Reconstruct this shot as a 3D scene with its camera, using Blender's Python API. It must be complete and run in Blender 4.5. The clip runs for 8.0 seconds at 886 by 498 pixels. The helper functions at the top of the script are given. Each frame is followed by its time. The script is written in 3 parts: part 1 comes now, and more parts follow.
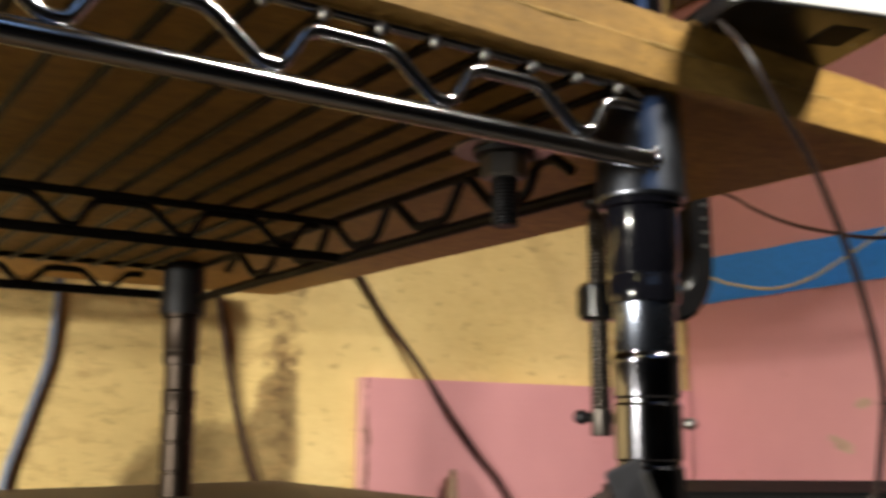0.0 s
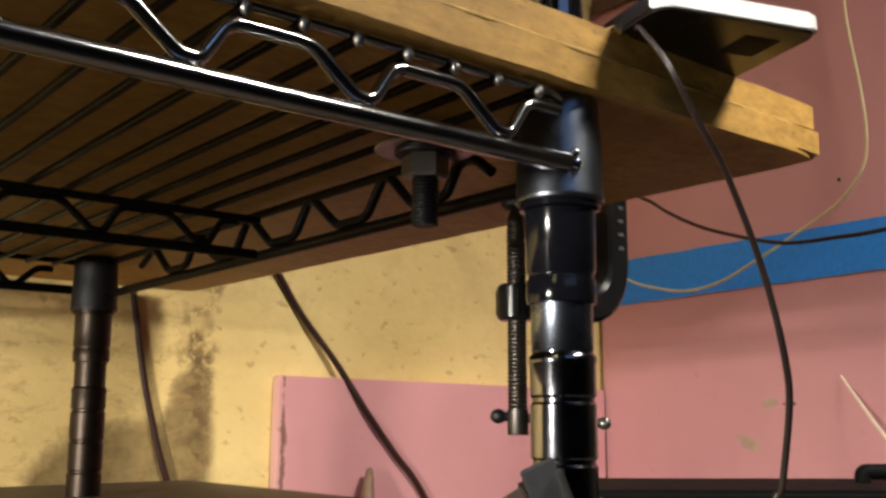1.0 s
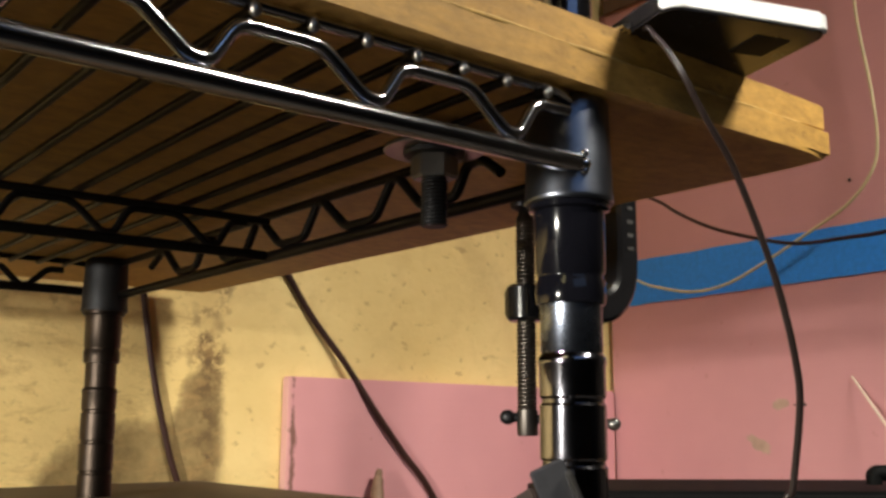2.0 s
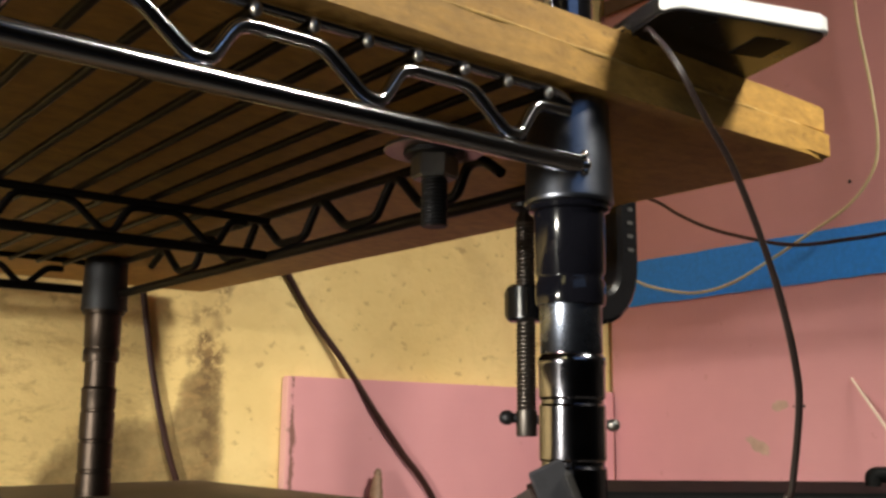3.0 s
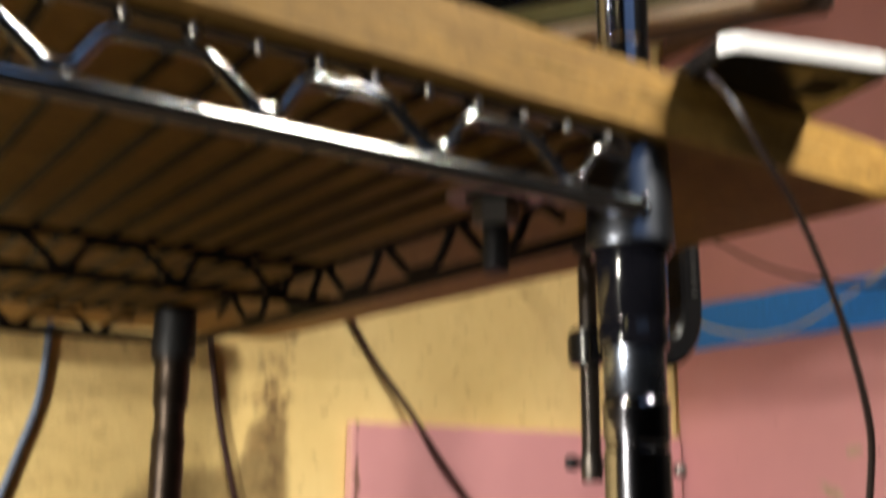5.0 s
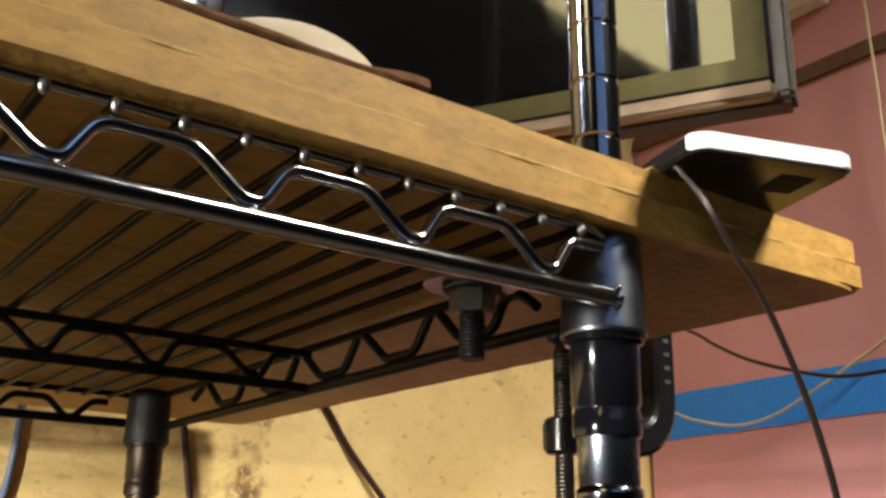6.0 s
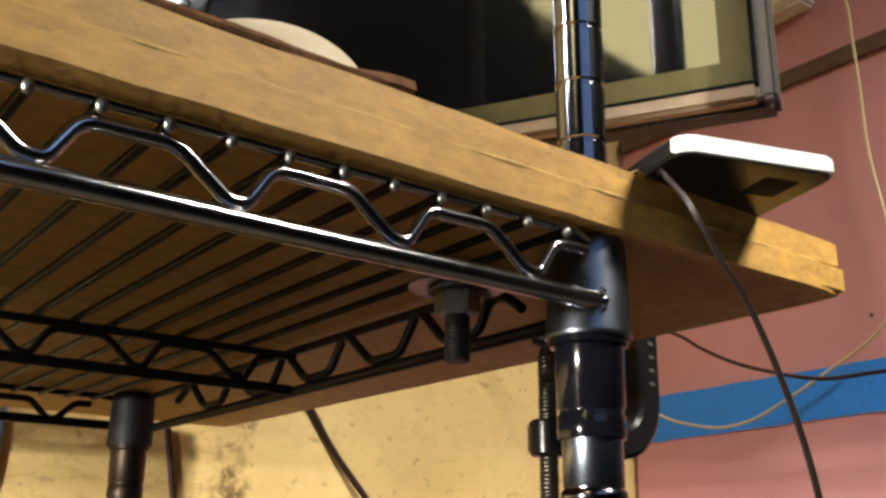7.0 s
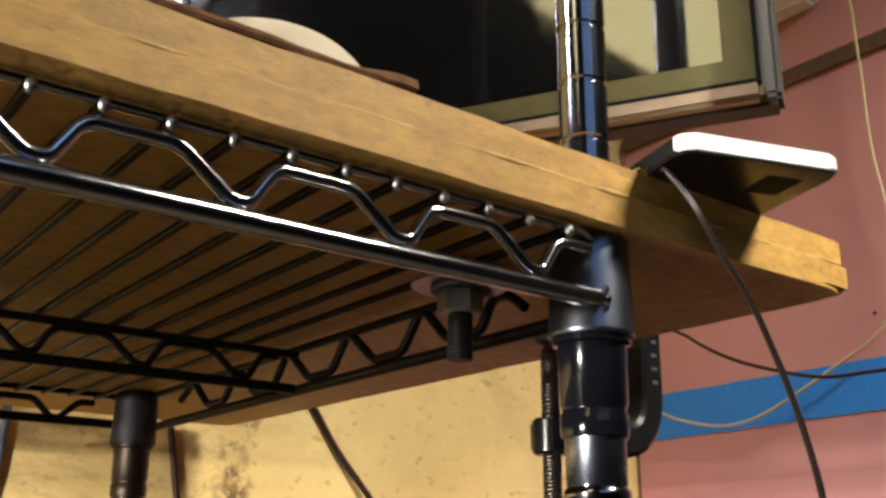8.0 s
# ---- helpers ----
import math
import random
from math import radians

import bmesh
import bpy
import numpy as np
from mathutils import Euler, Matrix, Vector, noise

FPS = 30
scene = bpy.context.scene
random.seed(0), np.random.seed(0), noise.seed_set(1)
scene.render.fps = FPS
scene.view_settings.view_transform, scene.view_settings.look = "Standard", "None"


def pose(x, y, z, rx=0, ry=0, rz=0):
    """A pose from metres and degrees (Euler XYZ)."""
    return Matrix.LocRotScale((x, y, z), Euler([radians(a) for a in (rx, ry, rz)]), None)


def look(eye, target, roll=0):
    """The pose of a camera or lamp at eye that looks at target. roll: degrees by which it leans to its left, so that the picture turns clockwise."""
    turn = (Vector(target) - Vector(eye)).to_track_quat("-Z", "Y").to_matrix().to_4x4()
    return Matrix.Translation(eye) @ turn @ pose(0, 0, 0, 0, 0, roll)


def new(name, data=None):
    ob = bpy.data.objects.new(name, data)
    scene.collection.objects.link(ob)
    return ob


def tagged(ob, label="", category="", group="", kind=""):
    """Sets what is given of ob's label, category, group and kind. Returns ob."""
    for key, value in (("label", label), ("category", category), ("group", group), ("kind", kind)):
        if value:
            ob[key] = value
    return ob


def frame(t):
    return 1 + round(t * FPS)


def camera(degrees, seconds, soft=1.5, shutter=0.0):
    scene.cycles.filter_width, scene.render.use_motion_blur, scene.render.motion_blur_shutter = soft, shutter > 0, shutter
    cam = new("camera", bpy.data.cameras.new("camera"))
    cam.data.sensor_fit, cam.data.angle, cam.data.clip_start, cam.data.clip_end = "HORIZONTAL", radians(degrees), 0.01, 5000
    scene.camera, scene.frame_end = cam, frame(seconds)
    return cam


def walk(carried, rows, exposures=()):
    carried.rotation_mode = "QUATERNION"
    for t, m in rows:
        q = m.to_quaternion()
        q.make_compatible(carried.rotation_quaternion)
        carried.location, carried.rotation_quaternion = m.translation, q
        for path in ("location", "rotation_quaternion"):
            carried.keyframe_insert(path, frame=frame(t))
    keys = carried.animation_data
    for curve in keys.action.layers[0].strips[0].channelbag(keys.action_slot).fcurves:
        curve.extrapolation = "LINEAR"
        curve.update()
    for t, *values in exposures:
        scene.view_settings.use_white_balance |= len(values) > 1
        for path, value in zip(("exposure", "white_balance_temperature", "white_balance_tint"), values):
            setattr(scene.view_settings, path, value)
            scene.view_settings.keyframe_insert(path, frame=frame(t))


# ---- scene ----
cam = camera(47.4, 8.0, soft=2.9, shutter=0.9)
EYE_LOW, EYE_HIGH = Vector((-0.2657, -0.2588, -0.1149)), Vector((-0.2732, -0.2681, -0.1169))
# seconds, yaw, pitch, lean, share of the step back that comes with the upward tilt
TURNS = [
    (0.0, -34.40, 9.79, 0.03, 0), (0.1, -35.90, 9.75, 0.04, 0), (0.2, -37.20, 9.72, 0.05, 0), (0.4, -38.55, 9.70, 0.05, 0),
    (0.5, -39.02, 9.70, 0.05, 0), (0.6, -39.30, 9.70, 0.06, 0), (0.8, -39.12, 9.72, 0.08, 0), (1.0, -39.01, 9.74, 0.11, 0),
    (1.3, -38.90, 9.75, 0.10, 0), (1.5, -38.71, 9.77, 0.08, 0), (1.7, -38.75, 9.78, 0.10, 0), (2.3, -38.05, 9.80, 0.20, 0),
    (2.8, -37.85, 9.81, 0.27, 0), (3.0, -38.49, 9.80, 0.35, 0), (3.2, -37.40, 9.86, 0.38, 0), (3.4, -36.45, 9.93, 0.40, 0),
    (3.5, -36.44, 9.93, 0.35, 0), (3.6, -37.05, 9.92, 0.30, 0), (3.8, -37.35, 9.96, 0.25, 0), (4.0, -36.22, 10.01, 0.20, 0),
    (4.15, -35.30, 10.00, 0.20, 0), (4.3, -36.00, 9.98, 0.15, 0), (4.4, -37.10, 9.95, 0.14, 0), (4.5, -37.37, 9.93, 0.14, 0),
    (4.7, -37.25, 9.95, 0.15, 0), (4.8, -36.00, 10.00, 0.2, 0.0), (4.9, -35.30, 10.35, 0.25, 0.05), (5.0, -34.90, 12.35, 0.3, 0.35),
    (5.1, -35.20, 14.30, 0.4, 0.6), (5.2, -35.50, 15.20, 0.5, 0.75), (5.6, -35.95, 16.60, 0.58, 0.95), (6.0, -36.25, 17.25, 0.58, 1),
    (6.3, -36.51, 17.36, 0.58, 1), (6.5, -37.08, 17.36, 0.52, 1), (6.7, -37.12, 17.37, 0.50, 1), (7.0, -37.12, 17.38, 0.47, 1),
    (7.5, -37.06, 17.33, 0.42, 1), (8.0, -36.96, 17.30, 0.44, 1),
]


def turned(yaw, pitch, lean, back):
    eye = EYE_LOW.lerp(EYE_HIGH, back)
    y, p = radians(yaw), radians(pitch)
    ahead = Vector((-math.sin(y) * math.cos(p), math.cos(y) * math.cos(p), math.sin(p)))
    return look(eye, eye + ahead, lean)


walk(cam, [(t, turned(a, b, c, d)) for t, a, b, c, d in TURNS], [(0.0, -0.25), (4.9, -0.25), (6.3, 0.12), (8.0, 0.12)])

# ---- light ----
world = bpy.data.worlds.new("room_air")
world.use_nodes = True
world.node_tree.nodes["Background"].inputs["Color"].default_value = (1.0, 0.8, 0.6, 1)
world.node_tree.nodes["Background"].inputs["Strength"].default_value = 0.004
scene.world = world


def area_lamp(name, eye, target, wide, high, watts, colour, spread=180):
    data = bpy.data.lights.new(name, "AREA")
    data.shape, data.size, data.size_y, data.energy, data.color = "RECTANGLE", wide, high, watts, colour
    data.spread = radians(spread)
    ob = new(name, data)
    ob.matrix_world = look(eye, target)
    return ob


area_lamp("desk_lamp", (0.335, -0.640, 0.770), (0.30, 0.25, -0.20), 0.30, 0.06, 6.7, (1.0, 0.94, 0.80), 86)
area_lamp("bench_lamp", (-1.06, -0.05, -0.018), (0.0, 0.62, -0.02), 0.11, 0.036, 24, (1.0, 0.95, 0.82), 130)
area_lamp("doorway_light", (-2.24, -0.68, 1.55), (0.2, 0.1, 0.2), 0.62, 1.10, 3.4, (1.0, 0.85, 0.42), 100)
area_lamp("corner_tube", (-1.70, 0.61, 1.30), (0.02, -0.06, 0.1), 0.08, 0.60, 1.1, (1.0, 0.96, 0.98), 20)
area_lamp("window_light", (-0.62, -2.52, 1.50), (0.0, 0.0, 0.1), 2.10, 1.10, 6.5, (0.36, 0.58, 1.0))


# ---- materials ----
def material(name, colour, rough=0.5, metal=0.0):
    m = bpy.data.materials.new(name)
    m.use_nodes = True
    p = m.node_tree.nodes["Principled BSDF"]
    p.inputs["Base Color"].default_value = (*colour, 1)
    p.inputs["Roughness"].default_value = rough
    p.inputs["Metallic"].default_value = metal
    return m, m.node_tree, p


def add(tree, kind, **values):
    n = tree.nodes.new(kind)
    for k, v in values.items():
        n.inputs[k].default_value = v
    return n


def coords(tree, scale=(1, 1, 1), where=(0, 0, 0)):
    c = tree.nodes.new("ShaderNodeTexCoord")
    m = tree.nodes.new("ShaderNodeMapping")
    m.inputs["Scale"].default_value = scale
    m.inputs["Location"].default_value = where
    tree.links.new(c.outputs["Object"], m.inputs["Vector"])
    return m.outputs["Vector"]


def noise_of(tree, vec, scale, detail=4.0, rough=0.55, distort=0.0):
    n = add(tree, "ShaderNodeTexNoise", Scale=scale, Detail=detail, Roughness=rough, Distortion=distort)
    tree.links.new(vec, n.inputs["Vector"])
    return n.outputs["Fac"]


def ramp(tree, fac, stops):
    r = tree.nodes.new("ShaderNodeValToRGB")
    e = r.color_ramp.elements
    while len(e) < len(stops):
        e.new(0.5)
    for el, (pos, col) in zip(e, stops):
        el.position, el.color = pos, (*col, 1) if len(col) == 3 else col
    tree.links.new(fac, r.inputs["Fac"])
    return r.outputs["Color"]


def mix(tree, fac, a, b, mode="MIX"):
    n = tree.nodes.new("ShaderNodeMix")
    n.data_type, n.blend_type = "RGBA", mode
    for sock, v in ((n.inputs["Factor"], fac), (n.inputs["A"], a), (n.inputs["B"], b)):
        if hasattr(v, "default_value"):
            tree.links.new(v, sock)
        else:
            sock.default_value = v if isinstance(v, (int, float)) else (*v, 1)
    return n.outputs["Result"]


def maths(tree, op, a, b):
    n = tree.nodes.new("ShaderNodeMath")
    n.operation = op
    for sock, v in zip(n.inputs, (a, b)):
        if hasattr(v, "default_value"):
            tree.links.new(v, sock)
        else:
            sock.default_value = v
    return n.outputs[0]


def bump(tree, p, height, strength, distance):
    b = add(tree, "ShaderNodeBump", Strength=strength, Distance=distance)
    tree.links.new(height, b.inputs["Height"])
    tree.links.new(b.outputs["Normal"], p.inputs["Normal"])


W3 = (1, 1, 1)
K3 = (0, 0, 0)


def make_plaster():
    """Old ochre-painted plaster with flecks, a mould streak and a damp patch."""
    m, t, p = material("ochre_plaster", (0.72, 0.50, 0.20), 0.8)
    v = coords(t)
    broad = noise_of(t, v, 6.0, 5.0)
    fleck = noise_of(t, coords(t, (1.0, 1.0, 1.35)), 70.0, 3.0, 0.6)
    base = ramp(t, broad, [(0.3, (0.61, 0.435, 0.165)), (0.7, (0.76, 0.57, 0.25))])
    fleck_mask = ramp(t, fleck, [(0.30, W3), (0.38, K3)])
    base = mix(t, maths(t, "MULTIPLY", fleck_mask, 0.45), base, (0.25, 0.14, 0.05))
    smear = ramp(t, noise_of(t, v, 24.0, 5.0, 0.65, 0.6), [(0.50, K3), (0.72, W3)])
    base = mix(t, maths(t, "MULTIPLY", smear, 0.28), base, (0.42, 0.27, 0.10))
    sep = t.nodes.new("ShaderNodeSeparateXYZ")
    t.links.new(coords(t), sep.inputs["Vector"])
    x, z = sep.outputs["X"], sep.outputs["Z"]
    wob = maths(t, "MULTIPLY", maths(t, "SUBTRACT", noise_of(t, v, 18.0, 6.0, 0.7), 0.5), 0.16)
    # vertical mould streak
    dx = maths(t, "ABSOLUTE", maths(t, "ADD", maths(t, "SUBTRACT", x, 0.172), maths(t, "MULTIPLY", wob, 0.35)), 0)
    band = ramp(t, dx, [(0.003, W3), (0.020, K3)])
    clusters = ramp(t, noise_of(t, v, 26.0, 2.0), [(0.42, K3), (0.56, W3)])
    specks = maths(t, "MULTIPLY", clusters, ramp(t, noise_of(t, v, 70.0, 7.0, 0.75), [(0.44, K3), (0.52, W3)]))
    base = mix(t, maths(t, "MULTIPLY", maths(t, "MULTIPLY", band, specks), 1.0), base, (0.045, 0.025, 0.012))
    base = mix(t, maths(t, "MULTIPLY", band, 0.25), base, (0.40, 0.24, 0.08))
    # damp patches low on the wall, ending at the streak
    def patch(cx, cz, rx, rz):
        ex = maths(t, "DIVIDE", maths(t, "SUBTRACT", x, cx), rx)
        ez = maths(t, "DIVIDE", maths(t, "SUBTRACT", z, cz), rz)
        return maths(t, "ADD", maths(t, "MULTIPLY", ex, ex), maths(t, "MULTIPLY", ez, ez))
    r2 = maths(t, "MINIMUM", patch(0.100, -0.215, 0.105, 0.108), patch(0.168, -0.190, 0.040, 0.135))
    r2 = maths(t, "ADD", r2, maths(t, "MULTIPLY", wob, 5.5))
    side = ramp(t, maths(t, "ADD", x, maths(t, "MULTIPLY", wob, 0.10)), [(0.183, W3), (0.194, K3)])
    damp = maths(t, "MULTIPLY", ramp(t, r2, [(0.72, W3), (1.05, K3)]), side)
    rim = maths(t, "MULTIPLY", ramp(t, r2, [(0.62, K3), (0.84, W3)]), damp)
    blotch = ramp(t, noise_of(t, v, 30.0, 5.0, 0.7), [(0.3, (0.7, 0.7, 0.7)), (0.7, W3)])
    base = mix(t, maths(t, "MULTIPLY", maths(t, "MULTIPLY", damp, blotch), 0.95), base, (0.125, 0.076, 0.025))
    base = mix(t, maths(t, "MULTIPLY", rim, 0.40), base, (0.14, 0.08, 0.03))
    # older, browner paint left of the streak
    worn = maths(t, "MULTIPLY", ramp(t, noise_of(t, coords(t, (1, 1, 2.2)), 32.0, 6.0, 0.75, 0.5), [(0.50, K3), (0.64, W3)]), side)
    base = mix(t, maths(t, "MULTIPLY", worn, 0.55), base, (0.36, 0.22, 0.08))
    t.links.new(base, p.inputs["Base Color"])
    bump(t, p, maths(t, "ADD", maths(t, "MULTIPLY", broad, 0.6), fleck), 0.35, 0.004)
    return m


def make_foam(name="pink_foam", dirty_to=None):
    """Pink rigid foam board: fine cells, faint extrusion lines, scuffs; a cut end may be grimy."""
    m, t, p = material(name, (0.62, 0.30, 0.29), 0.7)
    v = coords(t)
    broad = noise_of(t, v, 7.0, 4.0)
    lines = noise_of(t, coords(t, (4, 4, 90)), 3.0, 3.0)
    c = ramp(t, broad, [(0.25, (0.52, 0.235, 0.255)), (0.75, (0.62, 0.29, 0.305))])
    c = mix(t, maths(t, "MULTIPLY", lines, 0.18), c, (0.48, 0.22, 0.22))
    dents = ramp(t, noise_of(t, v, 60.0, 2.0), [(0.24, W3), (0.29, K3)])
    c = mix(t, maths(t, "MULTIPLY", dents, 0.35), c, (0.40, 0.17, 0.15))
    if dirty_to is not None:
        sep = t.nodes.new("ShaderNodeSeparateXYZ")
        t.links.new(v, sep.inputs["Vector"])
        off = maths(t, "DIVIDE", maths(t, "ABSOLUTE", maths(t, "SUBTRACT", sep.outputs["X"], dirty_to), 0), 0.0042)
        rag = maths(t, "ADD", off, maths(t, "MULTIPLY", maths(t, "SUBTRACT", noise_of(t, v, 55.0, 6.0, 0.7), 0.45), 4.0))
        c = mix(t, maths(t, "MULTIPLY", ramp(t, rag, [(0.45, W3), (1.1, K3)]), 0.85), c, (0.13, 0.06, 0.035))
        pale = ramp(t, sep.outputs["X"], [(0.2562, W3), (0.2580, K3)])
        c = mix(t, maths(t, "MULTIPLY", pale, 0.55), c, (0.80, 0.58, 0.48))
    t.links.new(c, p.inputs["Base Color"])
    bump(t, p, maths(t, "ADD", lines, noise_of(t, v, 400.0, 2.0)), 0.12, 0.001)
    return m


def make_chipboard(name, light, dark):
    """Sawn particle board: short fibres along the edge, chips, dull stains."""
    m, t, p = material(name, light, 0.62)
    fibre = noise_of(t, coords(t, (0.35, 0.6, 1.0)), 210.0, 6.0, 0.7, 0.2)
    chip = noise_of(t, coords(t, (0.5, 0.7, 1.0)), 330.0, 2.0, 0.5)
    broad = noise_of(t, coords(t), 11.0, 4.0)
    c = ramp(t, fibre, [(0.30, tuple(a * 0.35 + b * 0.65 for a, b in zip(light, dark))), (0.50, light), (0.68, tuple(min(1, a * 1.28) for a in light))])
    flake = noise_of(t, coords(t, (0.45, 0.7, 1.0)), 95.0, 3.0, 0.6, 0.4)
    c = mix(t, maths(t, "MULTIPLY", ramp(t, flake, [(0.56, K3), (0.68, W3)]), 0.45), c, tuple(min(1, a * 1.45) for a in light))
    c = mix(t, maths(t, "MULTIPLY", ramp(t, flake, [(0.32, W3), (0.42, K3)]), 0.25), c, dark)
    c = mix(t, maths(t, "MULTIPLY", ramp(t, broad, [(0.38, W3), (0.62, K3)]), 0.28), c, dark)
    c = mix(t, maths(t, "MULTIPLY", ramp(t, chip, [(0.28, W3), (0.36, K3)]), 0.4), c, (0.16, 0.08, 0.02))
    t.links.new(c, p.inputs["Base Color"])
    bump(t, p, maths(t, "ADD", fibre, chip), 0.30, 0.0006)
    return m


def make_metal(name, colour, rough, grime=0.3):
    m, t, p = material(name, colour, rough, 1.0)
    v = coords(t)
    n = noise_of(t, v, 90.0, 5.0, 0.65)
    c = mix(t, maths(t, "MULTIPLY", ramp(t, n, [(0.52, K3), (0.75, W3)]), grime), colour, tuple(a * 0.35 for a in colour))
    t.links.new(c, p.inputs["Base Color"])
    t.links.new(maths(t, "ADD", maths(t, "MULTIPLY", n, 0.12), rough - 0.05), p.inputs["Roughness"])
    bump(t, p, noise_of(t, v, 45.0, 3.0), 0.05, 0.001)
    return m


def make_plain(name, colour, rough, spread=0.12, scale=60.0, metal=0.0, relief=0.15, shine=0.5):
    m, t, p = material(name, colour, rough, metal)
    p.inputs["Specular IOR Level"].default_value = shine
    v = coords(t)
    n = noise_of(t, v, scale, 5.0, 0.6)
    c = ramp(t, n, [(0.25, tuple(a * (1 - spread) for a in colour)), (0.75, tuple(min(1, a * (1 + spread)) for a in colour))])
    t.links.new(c, p.inputs["Base Color"])
    t.links.new(maths(t, "ADD", maths(t, "MULTIPLY", n, 0.15), rough - 0.07), p.inputs["Roughness"])
    bump(t, p, n, relief, 0.0006)
    return m


PLASTER = make_plaster()
FOAM = make_foam()
FOAM_GRIMY = make_foam("grimy_pink_foam", 0.2612)
BOARD = make_chipboard("ochre_particle_board", (0.44, 0.242, 0.050), (0.25, 0.125, 0.026))
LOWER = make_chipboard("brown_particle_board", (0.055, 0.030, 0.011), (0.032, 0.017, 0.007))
SEAM_LIGHT = make_plain("pale_seam_highlight", (0.52, 0.33, 0.10), 0.6, 0.45, 140.0)
CHROME = make_metal("chrome_wire", (0.48, 0.48, 0.50), 0.11)
# near-black copy of the chrome, with the shade under the board in its colour
CHROME_SHADED = make_metal("shaded_chrome_wire", (0.014, 0.012, 0.011), 0.50)
POST = make_metal("chrome_post", (0.19, 0.19, 0.22), 0.12)
STEEL = make_metal("dull_steel", (0.30, 0.29, 0.28), 0.36)
SCREW = make_metal("worn_screw_steel", (0.13, 0.115, 0.105), 0.42)
RUST = make_plain("rusty_plate", (0.022, 0.012, 0.009), 0.6, 0.4, 120.0, relief=0.4, shine=0.12)
PLATE = make_metal("zinc_plate", (0.20, 0.20, 0.22), 0.48, 0.5)
# dark brown metal that holds the rear posts' lack of lamp light
REAR = make_metal("shaded_rear_post", (0.042, 0.032, 0.026), 0.42, 0.5)
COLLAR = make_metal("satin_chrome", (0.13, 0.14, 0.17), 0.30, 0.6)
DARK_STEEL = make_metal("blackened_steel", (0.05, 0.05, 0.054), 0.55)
SLEEVE = make_plain("black_plastic_sleeve", (0.004, 0.004, 0.006), 0.11, relief=0.02, shine=0.3)
CLAMP = make_plain("black_enamel", (0.006, 0.006, 0.007), 0.20, relief=0.05, shine=0.55)
LETTER = make_plain("raised_enamel", (0.075, 0.072, 0.070), 0.3)
BARE = make_metal("satin_tube", (0.16, 0.18, 0.23), 0.26, 0.5)
BLACK = make_plain("black_plastic", (0.003, 0.003, 0.003), 0.65, shine=0.08)
CABLE = make_plain("dark_brown_cable", (0.032, 0.012, 0.009), 0.5, 0.2, shine=0.25)
CABLE_BLUE = make_plain("blue_grey_cable", (0.10, 0.13, 0.20), 0.45)
CABLE_GREY = make_plain("dark_grey_cable", (0.016, 0.010, 0.009), 0.36, shine=0.4)
CABLE_TAN = make_plain("tan_cable", (0.55, 0.44, 0.25), 0.5)
TAPE = make_plain("blue_masking_tape", (0.018, 0.22, 0.74), 0.6, 0.14, 180.0, relief=0.4)
SILVER = make_plain("silver_paint", (0.80, 0.80, 0.82), 0.32, 0.05)
PHONE_BACK = make_plain("dark_phone_back", (0.008, 0.007, 0.007), 0.25, shine=0.25)
LEATHER = make_plain("brown_leather", (0.13, 0.062, 0.030), 0.85, 0.45, 160.0, relief=0.9, shine=0.12)
CREAM = make_plain("cream_ceramic", (0.50, 0.42, 0.30), 0.45, 0.10, 25.0)
BEZEL = make_plain("olive_grey_gloss", (0.085, 0.074, 0.032), 0.16, relief=0.02, shine=0.2)
SCREEN = make_plain("dark_screen_glass", (0.004, 0.004, 0.004), 0.05, relief=0.0, shine=1.0)
FRAME_GREY = make_plain("pewter_plastic", (0.050, 0.045, 0.042), 0.5, shine=0.25)
# lighter rim colour that includes the bounce from the board top
RIM_LIT = make_plain("bounce_lit_plastic", (0.26, 0.19, 0.125), 0.5, 0.15, shine=0.25)
WHITE = make_plain("white_plastic", (0.78, 0.76, 0.70), 0.5)
STICK = make_plain("pale_wood", (0.72, 0.60, 0.48), 0.5)
BROWN_WOOD = make_plain("worn_brown_wood", (0.17, 0.10, 0.06), 0.55, 0.3)
SMUDGE = make_plain("green_smudge", (0.44, 0.29, 0.22), 0.7, 0.25)
FLOOR = make_plain("dark_concrete", (0.06, 0.052, 0.045), 0.85, 0.25, 20.0)
DARK_WALL = make_plain("dark_brown_boarding", (0.026, 0.018, 0.012), 0.8, 0.3, 8.0)
CEILING = make_plain("dark_ceiling_boards", (0.05, 0.035, 0.024), 0.8, 0.1, 6.0)
BATTEN = make_plain("dark_batten_wood", (0.13, 0.07, 0.045), 0.65, 0.3)


# ---- mesh helpers ----
def part(name, bm, mat, parent=None, label="", smooth=True):
    me = bpy.data.meshes.new(name)
    bmesh.ops.recalc_face_normals(bm, faces=bm.faces)
    bm.to_mesh(me)
    bm.free()
    me.materials.append(mat)
    if smooth:
        for f in me.polygons:
            f.use_smooth = True
        me.set_sharp_from_angle(angle=radians(38))
    ob = new(name, me)
    if parent is not None:
        ob.parent = parent
    if label:
        tagged(ob, label)
    return ob


def again(ob, name, m, parent):
    """The same mesh once more, at another pose under a parent."""
    o = new(name, ob.data)
    o.parent, o.matrix_basis = parent, m
    return o


def thing(name, label, category, at=(0, 0, 0), kind="", group=""):
    ob = new(name)
    ob.location = at
    ob.empty_display_size = 0.02
    return tagged(ob, label, category, group, kind)


